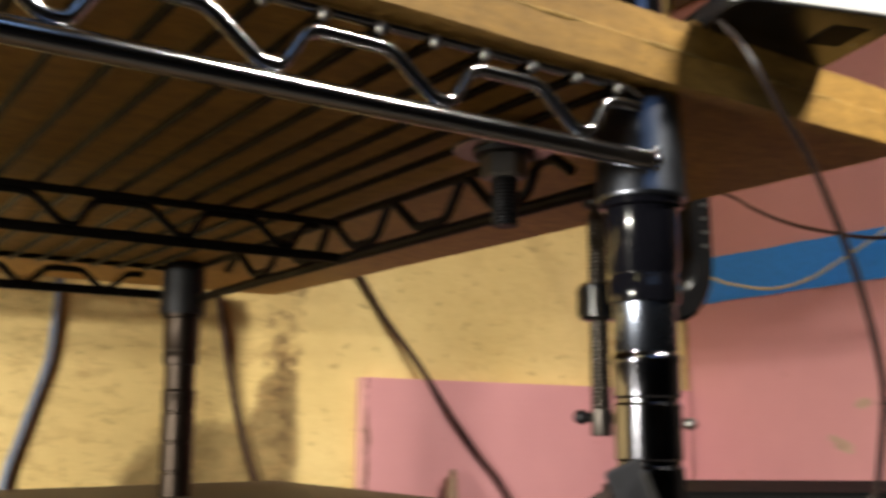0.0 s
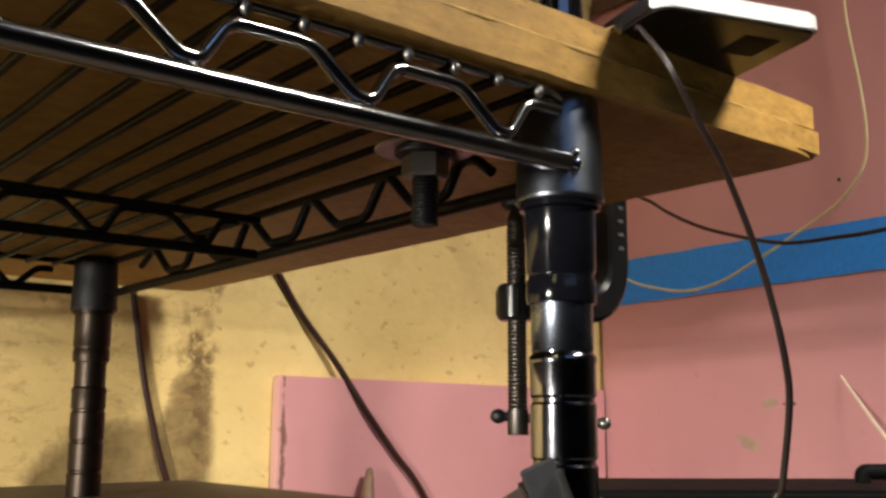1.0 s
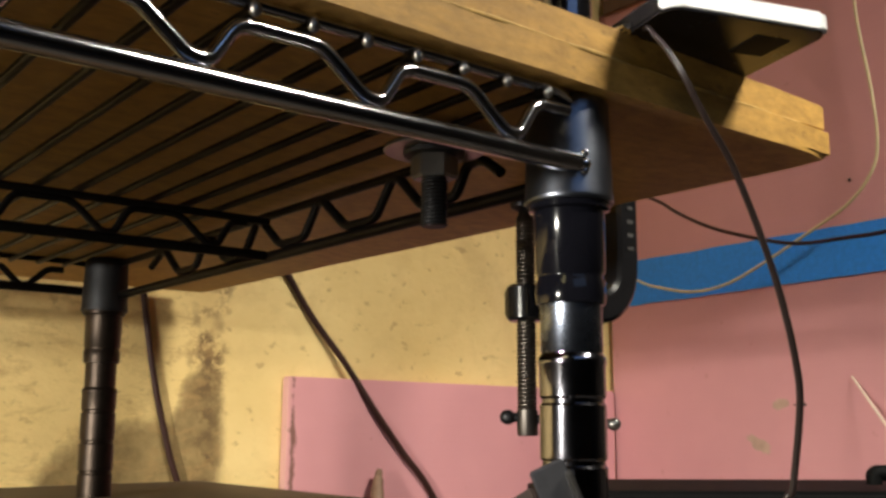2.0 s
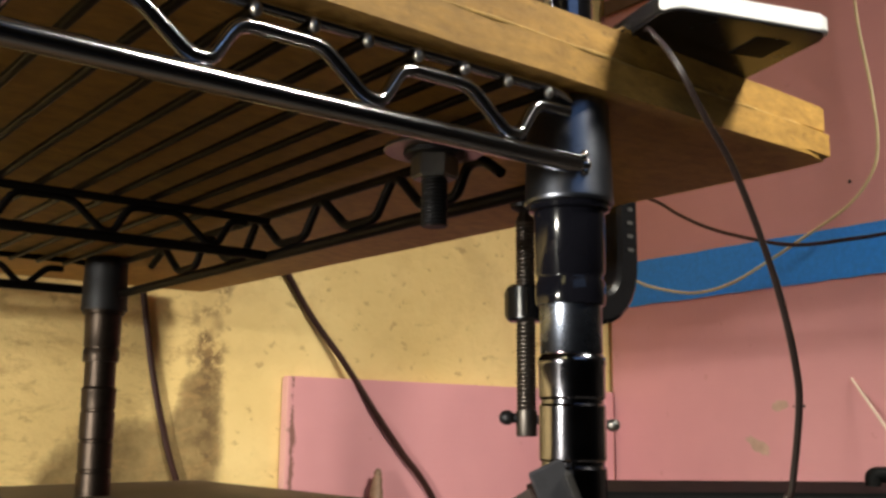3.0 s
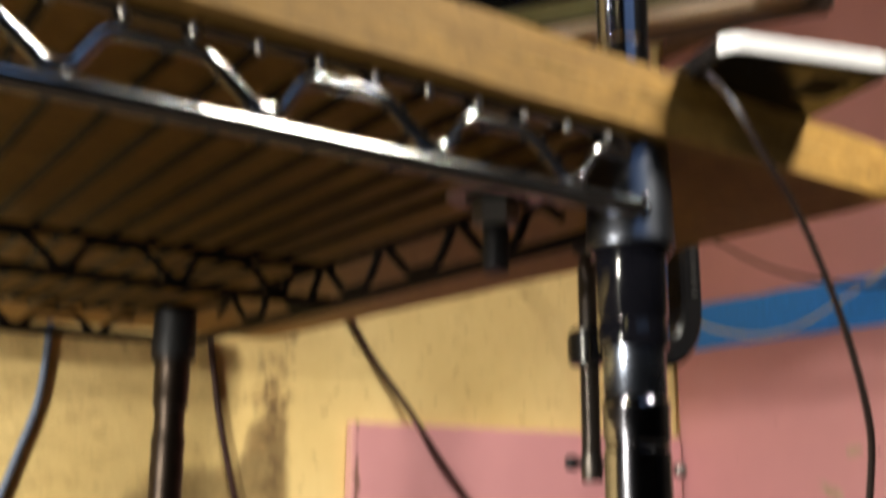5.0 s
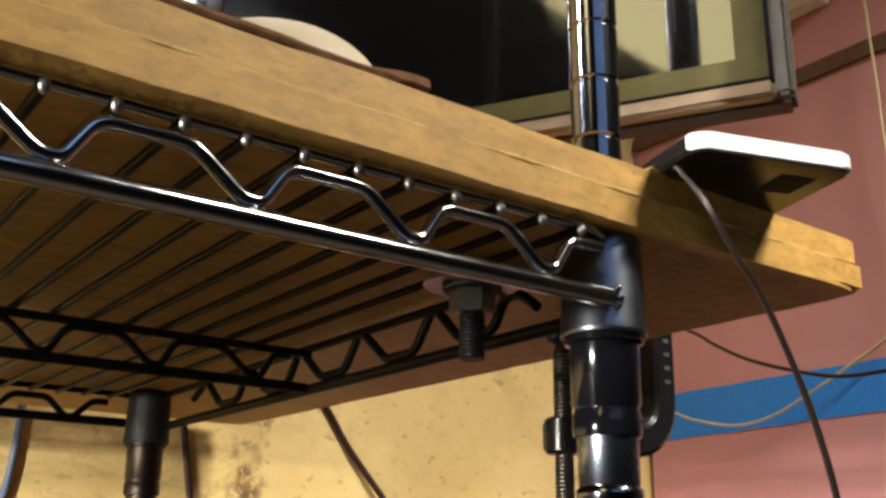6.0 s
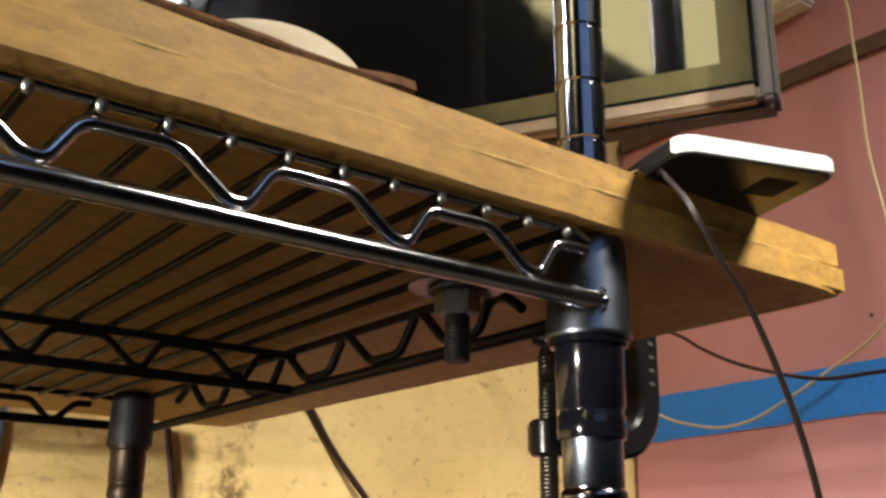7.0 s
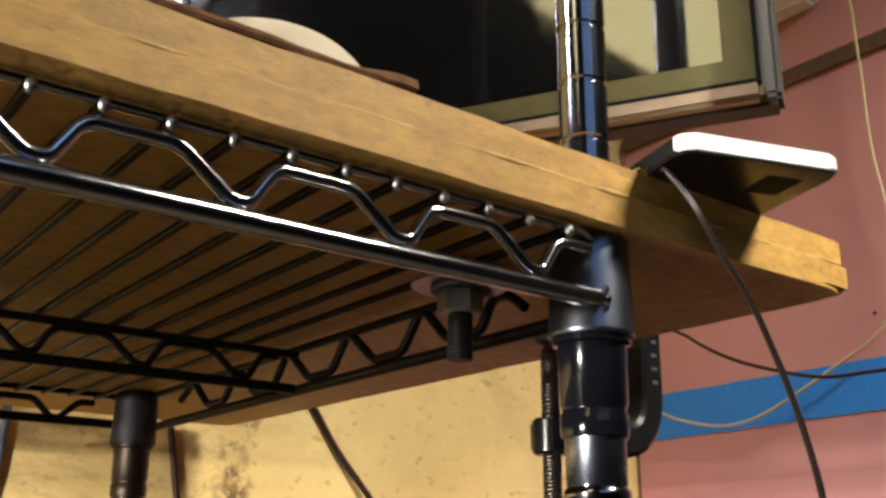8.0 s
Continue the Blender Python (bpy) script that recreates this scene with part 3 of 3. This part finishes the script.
def c_clamp():
    c = thing("c_clamp", "black enamelled screw clamp gripping the board's edge", "clamp", (0.094, 0.124, 0.0047))
    # the frame lies in the plane across the board's edge
    prof = rounded([(-0.004, 0.040), (0.073, 0.040), (0.073, -0.058), (-0.007, -0.058)], 0.030, 8)
    bm = bmesh.new()
    rings = []
    pts = [Vector((p[0], p[1])) for p in prof]
    for i, p in enumerate(pts):
        d = (pts[min(i + 1, len(pts) - 1)] - pts[max(i - 1, 0)]).normalized()
        n = Vector((-d.y, d.x))
        ring = []
        for u, v in ((-0.0085, -0.0065), (-0.0060, -0.0085), (0.0060, -0.0085), (0.0085, -0.0065), (0.0085, 0.0065), (0.0060, 0.0085), (-0.0060, 0.0085), (-0.0085, 0.0065)):
            q = p + n * u
            ring.append(bm.verts.new((q.x, v, q.y)))
        rings.append(ring)
    for a, b in zip(rings, rings[1:]):
        for k in range(8):
            bm.faces.new((a[k], a[(k + 1) % 8], b[(k + 1) % 8], b[k]))
    bm.faces.new(rings[0])
    bm.faces.new(rings[-1][::-1])
    fr = part("frame", bm, CLAMP, c, "black cast frame with raised letters")
    # raised marks on the spine, as plain bars
    for k in range(4):
        z = 0.001 - 0.0078 * k
        part("raised_mark", box(bmesh.new(), (0.0705, -0.0092, z - 0.0012), (0.0755, -0.0084, z + 0.0012), 0.0004), LETTER, fr)
    part("anvil", lathe(bmesh.new(), [(0.007, 0.0256), (0.0095, 0.0258), (0.0095, 0.030), (0.007, 0.034)], 24), CLAMP, c)
    part("boss", lathe(bmesh.new(), [(0.0085, -0.0675), (0.0102, -0.0660), (0.0102, -0.0500), (0.0085, -0.0485)], 28), CLAMP, c)
    sc = part("screw", lathe(bmesh.new(), [(0.0050, -0.1260), (0.0054, -0.1250), (0.0054, -0.1130)] + threaded(0.0053, -0.1125, -0.0130, 0.0021, 0.0007) + [(0.0030, -0.0095), (0.0030, -0.0060)]), SCREW, c, "worn steel screw thread")
    part("swivel_pad", lathe(bmesh.new(), [(0.0040, -0.0090), (0.0075, -0.0070), (0.0082, -0.0020), (0.0078, -0.0002)], 24), DARK_STEEL, c)
    a = radians(-40)
    dx, dy = math.cos(a), math.sin(a)
    part("turn_bar", tube(bmesh.new(), [(-0.010 * dx, -0.010 * dy, -0.1165), (0.044 * dx, 0.044 * dy, -0.1200)], 0.0024, 12), DARK_STEEL, c)
    for s, z in ((-0.010, -0.1165), (0.044, -0.1200)):
        bm = bmesh.new()
        bmesh.ops.create_uvsphere(bm, u_segments=16, v_segments=10, radius=0.0042 if s < 0 else 0.0036)
        part("bar_end", moved(bm, Matrix.Translation((s * dx, s * dy, z)) @ Matrix.Diagonal((1, 1, 0.9, 1))), DARK_STEEL if s < 0 else STEEL, c)


c_clamp()


def post_bracket():
    b = thing("post_bracket", "small bent steel bracket clipped on the post", "bracket", (-0.0138, -0.0080, -0.1395))
    b.rotation_euler = (0, 0, radians(-40))
    def plate(w, h, t, hole):
        bm = bmesh.new()
        box(bm, (-w / 2, -t / 2, -h / 2), (w / 2, t / 2, h / 2), 0.0006)
        return bm
    p1 = part("plate", moved(plate(0.0125, 0.024, 0.0020, True), pose(-0.0020, -0.0060, 0.000, 8, -24, 10)), PLATE, b, "grey steel plate with a bolt hole")
    part("flange", moved(plate(0.0022, 0.024, 0.0100, True), pose(0.0048, -0.0030, -0.0015, 8, -24, 10)), STEEL, b, "folded steel edge")
    p2 = part("plate", moved(plate(0.0125, 0.020, 0.0020, True), pose(-0.0115, -0.0015, -0.0085, -6, -30, -28)), RUST, b, "dark rusty steel plate")
    # a flat black bead as the dark bolt hole, then a real steel rivet
    for x, y, z, r, mat, par in ((0.0005, -0.0076, -0.0050, 0.0021, BLACK, p1), (-0.0120, -0.0040, -0.0080, 0.0028, STEEL, p2)):
        bm = bmesh.new()
        bmesh.ops.create_uvsphere(bm, u_segments=14, v_segments=8, radius=r)
        part("hole_and_rivet_bead", moved(bm, Matrix.Translation((x, y, z)) @ Matrix.Diagonal((1, 0.45, 1, 1))), mat, par)
    part("band", moved(lathe(bmesh.new(), [(0.0123, -0.008), (0.0134, -0.008), (0.0134, 0.004), (0.0123, 0.004)], 32), Matrix.Translation((0.0054, 0.0150, -0.006))), STEEL, b)


post_bracket()


def phone():
    p = thing("mobile_phone", "dark mobile phone with a silver edge jutting over the board", "phone", (0.0400, -0.0565, 0.0304))
    p.rotation_euler = (0, 0, radians(-18.2))
    w, d, r = 0.0368, 0.142, 0.0075

    def shape(inset):
        out = []
        for cx, cy, a0 in ((w - r, r, -90), (w - r, d - r, 0), (-w + r, d - r, 90), (-w + r, r, 180)):
            out += [(cx + (r - inset) * math.cos(radians(a0 + a)), cy + (r - inset) * math.sin(radians(a0 + a))) for a in (0, 15, 30, 45, 60, 75, 90)]
        return out
    part("edge_frame", prism(bmesh.new(), shape(0.0003), 0.0012, 0.0072, 0.0010, 3), PHONE_BACK, p)
    cap = [q for q in shape(-0.0002) if q[1] < r]
    part("end_cap", prism(bmesh.new(), cap, 0.0009, 0.0074, 0.0006, 2), SILVER, p, "bright silver end edge")
    part("back", prism(bmesh.new(), shape(0.0012), 0.0, 0.0014, 0.0005), PHONE_BACK, p, "black glossy back")
    part("screen", prism(bmesh.new(), shape(0.0012), 0.0070, 0.0078, 0.0004), SCREEN, p)
    bm = bmesh.new()
    box(bm, (0.010, 0.012, -0.0003), (0.026, 0.030, 0.0002), 0.0001)
    part("camera_window", bm, BLACK, p)


phone()


def leather_strip():
    rng = random.Random(12)
    s = thing("leather_strip", "worn brown leather strip lying along the board's front edge", "strip", (0, 0, 0.0305))
    bm = bmesh.new()
    rows = []
    n = 90
    for k in range(n + 1):
        x = -0.62 + (0.522) * k / n
        j, lift = rng.uniform(-0.0003, 0.0003), 0.0004 * math.sin(k * 0.5) + (0.0012 if k > n - 3 else 0)
        y0 = -0.0196 + 0.0191 * x + j
        z1 = 0.0031 + rng.uniform(-0.0003, 0.0003) + (0.0010 if k > n - 4 else 0)
        rows.append([bm.verts.new((x, y, z)) for y, z in ((y0 + 0.0006, lift), (y0, z1 * 0.5), (y0 + 0.0008, z1 + lift), (y0 + 0.022, z1 + lift), (y0 + 0.0226, lift))])
    for a, b in zip(rows, rows[1:]):
        for k in range(5):
            bm.faces.new((a[k], a[(k + 1) % 5], b[(k + 1) % 5], b[k]))
    bm.faces.new(rows[0][::-1])
    bm.faces.new(rows[-1])
    part("strap", bm, LEATHER, s)


leather_strip()


def bowl():
    b = thing("bowl", "cream ceramic bowl turned upside down on the board", "bowl", (-0.132, 0.026, 0.0303))
    prof = [(0.0395, 0.0), (0.0410, 0.002)]
    for k in range(1, 15):
        a = radians(90 * k / 15)
        prof.append((0.0410 * math.cos(a) ** 0.7, 0.0275 * math.sin(a)))
    part("shell", lathe(bmesh.new(), prof, 56), CREAM, b)


bowl()


def monitor():
    m = thing("monitor", "dark glossy flat monitor on a stand", "monitor", (0.0, 0.0, 0.0303))
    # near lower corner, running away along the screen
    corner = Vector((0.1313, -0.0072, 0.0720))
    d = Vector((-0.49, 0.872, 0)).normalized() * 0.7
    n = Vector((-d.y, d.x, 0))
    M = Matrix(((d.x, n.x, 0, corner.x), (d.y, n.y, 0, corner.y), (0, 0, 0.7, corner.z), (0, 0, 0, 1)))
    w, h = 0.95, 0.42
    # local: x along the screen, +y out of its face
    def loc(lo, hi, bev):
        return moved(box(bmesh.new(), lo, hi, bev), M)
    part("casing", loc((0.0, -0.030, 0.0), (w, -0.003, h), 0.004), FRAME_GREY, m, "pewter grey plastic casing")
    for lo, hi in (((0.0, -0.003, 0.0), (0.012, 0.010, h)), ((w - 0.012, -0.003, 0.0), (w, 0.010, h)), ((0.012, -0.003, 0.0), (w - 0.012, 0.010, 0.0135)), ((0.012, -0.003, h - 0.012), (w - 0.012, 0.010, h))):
        # the lower rim has bounced light in its colour, the others plain grey
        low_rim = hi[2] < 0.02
        part("rim", loc(lo, hi, 0.0030), RIM_LIT if low_rim else FRAME_GREY, m, "lower rim coloured beige for light bounced off the board" if low_rim else "pewter grey outer rim")
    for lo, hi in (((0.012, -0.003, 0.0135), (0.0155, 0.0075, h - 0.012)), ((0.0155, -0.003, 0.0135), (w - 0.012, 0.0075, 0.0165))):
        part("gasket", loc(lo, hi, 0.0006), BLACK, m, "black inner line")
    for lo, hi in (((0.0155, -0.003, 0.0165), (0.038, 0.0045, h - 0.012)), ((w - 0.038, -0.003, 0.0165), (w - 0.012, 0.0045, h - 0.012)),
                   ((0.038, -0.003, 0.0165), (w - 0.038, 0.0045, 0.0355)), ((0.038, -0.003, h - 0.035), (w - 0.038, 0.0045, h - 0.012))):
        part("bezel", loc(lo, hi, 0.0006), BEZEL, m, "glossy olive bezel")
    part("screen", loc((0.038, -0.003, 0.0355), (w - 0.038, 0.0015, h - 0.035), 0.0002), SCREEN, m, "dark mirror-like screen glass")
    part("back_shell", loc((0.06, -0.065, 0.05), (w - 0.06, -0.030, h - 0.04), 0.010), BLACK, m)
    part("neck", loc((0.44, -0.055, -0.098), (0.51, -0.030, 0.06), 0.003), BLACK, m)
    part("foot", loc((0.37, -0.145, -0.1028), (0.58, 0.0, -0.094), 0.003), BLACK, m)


monitor()


# ---- cables ----
def cable(name, label, pts, r, mat, steps=8):
    way = smooth_path(pts, steps)
    if isinstance(r, tuple):
        r = [r[0] + (r[1] - r[0]) * min(1, 1.6 * k / len(way)) for k in range(len(way))]
    bm = tube(bmesh.new(), way, r, 12)
    return tagged(part(name, bm, mat), label, "cable")


cable("charging_cable", "thin dark charging cable hanging from the phone",
      [(0.032, 0.012, 0.0325), (0.018, -0.022, 0.0320), (0.0045, -0.0400, 0.0200), (0.0033, -0.0500, 0.0060), (0.0144, -0.0518, -0.0100), (0.0321, -0.0499, -0.0248), (0.0513, -0.0472, -0.0479),
       (0.0637, -0.046, -0.0697), (0.0748, -0.0435, -0.0922), (0.0823, -0.0393, -0.1089), (0.0881, -0.0308, -0.1389), (0.0879, -0.0259, -0.165), (0.09, -0.02, -0.35), (0.12, -0.01, -0.744)], (0.0009, 0.0014), CABLE_GREY)
cable("power_cable", "dark brown power cable hanging behind the board",
      [(0.091, 0.6555, 0.2054), (0.0984, 0.6555, 0.0423), (0.1008, 0.6555, 0.0075), (0.1066, 0.6555, -0.0282), (0.1144, 0.6555, -0.07), (0.1262, 0.6555, -0.1168), (0.1428, 0.6555, -0.1688), (0.1968, 0.6555, -0.3028), (0.1984, 0.65, -0.3557), (0.2008, 0.6419, -0.4352), (0.2047, 0.6282, -0.5675), (0.21, 0.61, -0.744)], 0.0031, CABLE)
cable("power_cable", "dark brown power cable slanting across the pink panel",
      [(0.1879, 0.6558, 0.1686), (0.2336, 0.6558, 0.0598), (0.2547, 0.6558, 0.0374), (0.2842, 0.6558, -0.0039), (0.3242, 0.6488, -0.0538), (0.3572, 0.642, -0.1016), (0.3957, 0.642, -0.1473), (0.4393, 0.642, -0.1976), (0.5192, 0.642, -0.3354), (0.5185, 0.6361, -0.3843), (0.5188, 0.6287, -0.4578), (0.5193, 0.6164, -0.5805), (0.52, 0.6, -0.744)], 0.0035, CABLE)
cable("data_cable", "blue-grey cable hanging down the ochre wall",
      [(-0.0404, 0.6555, 0.2037), (-0.044, 0.6555, 0.0519), (-0.0475, 0.6555, 0.0054), (-0.049, 0.6555, -0.0282), (-0.0536, 0.6555, -0.066), (-0.0697, 0.6555, -0.1201), (-0.0829, 0.6555, -0.1706), (-0.0838, 0.6542, -0.2394), (-0.085, 0.6523, -0.3426), (-0.0872, 0.6492, -0.5146), (-0.09, 0.645, -0.744)], 0.0033, CABLE_BLUE)
cable("thin_black_wire", "thin black wire drooping in front of blue tape",
      [(0.42, 0.62, 0.20), (0.50, 0.50, 0.160), (0.55, 0.4203, 0.1204), (0.55, 0.3839, 0.0981), (0.55, 0.3496, 0.0793), (0.55, 0.3105, 0.0640), (0.55, 0.2532, 0.0478), (0.55, 0.2003, 0.0456), (0.55, 0.1551, 0.0464),
       (0.57, 0.05, 0.06), (0.735, -0.15, 0.10)], 0.0018, CABLE)
cable("thin_tan_wire", "thin tan wire looping down from the socket box",
      [(0.722, 0.37, 0.570), (0.722, 0.335, 0.545), (0.722, 0.300, 0.535), (0.722, 0.2755, 0.5143), (0.722, 0.2725, 0.4618), (0.722, 0.2710, 0.4038), (0.722, 0.2700, 0.3219), (0.722, 0.2590, 0.2326), (0.722, 0.2560, 0.18), (0.722, 0.2640, 0.1464),
       (0.722, 0.2935, 0.1154), (0.722, 0.3491, 0.0878), (0.722, 0.4008, 0.0645), (0.722, 0.4478, 0.0468), (0.722, 0.4968, 0.0417), (0.722, 0.5484, 0.0517), (0.722, 0.5845, 0.0649), (0.722, 0.64, 0.10), (0.722, 0.645, 0.30)], 0.0017, CABLE_TAN)


# ---- things standing below ----
def low_things():
    st = thing("thin_stick", "thin pale wooden stick leaning on pink foam sheet", "stick", (0.741, 0.3139, -0.0653))
    part("rod", tube(bmesh.new(), [(0.0025, 0.0, 0.0), (-0.02, -0.045, -0.0492), (-0.19, -0.62, -0.6845)], [0.0012, 0.0016, 0.002], 8), STICK, st)
    h = thing("tool_handle", "worn brown wooden tool handle leaning against the pink panel", "handle", (0.355, 0.626, -0.1630))
    part("grip", tube(bmesh.new(), smooth_path([(0.0025, 0.006, 0.0005), (0.0015, 0.005, -0.003), (0.0, 0.004, -0.010), (-0.004, 0.0, -0.022), (-0.012, -0.01, -0.06), (-0.05, -0.05, -0.30), (-0.11, -0.10, -0.587)], 4),
                      [0.0012] + [0.0030] * 3 + [0.0042] * 4 + [0.0058] * 4 + [0.0072] * 4 + [0.0082] * 9, 14), BROWN_WOOD, h)
    c = thing("storage_case", "tall black plastic storage case standing beside the rack", "case", (0.3082, 0.2650, -0.75))
    c.rotation_euler = (0, 0, math.atan2(-0.1348, 0.1654))
    part("body", box(bmesh.new(), (-0.045, 0.0, 0.0), (0.50, 0.16, 0.560), 0.006, 3), BLACK, c)
    part("lid", box(bmesh.new(), (-0.049, -0.004, 0.560), (0.504, 0.164, 0.5860), 0.004, 3), BLACK, c)
    pts = rounded([(0.204, 0.02, 0.590), (0.204, 0.02, 0.5985), (0.320, 0.02, 0.5985), (0.320, 0.02, 0.590)], 0.010, 6)
    part("carry_handle", tube(bmesh.new(), pts, 0.0060, 14), BLACK, c)


low_things()
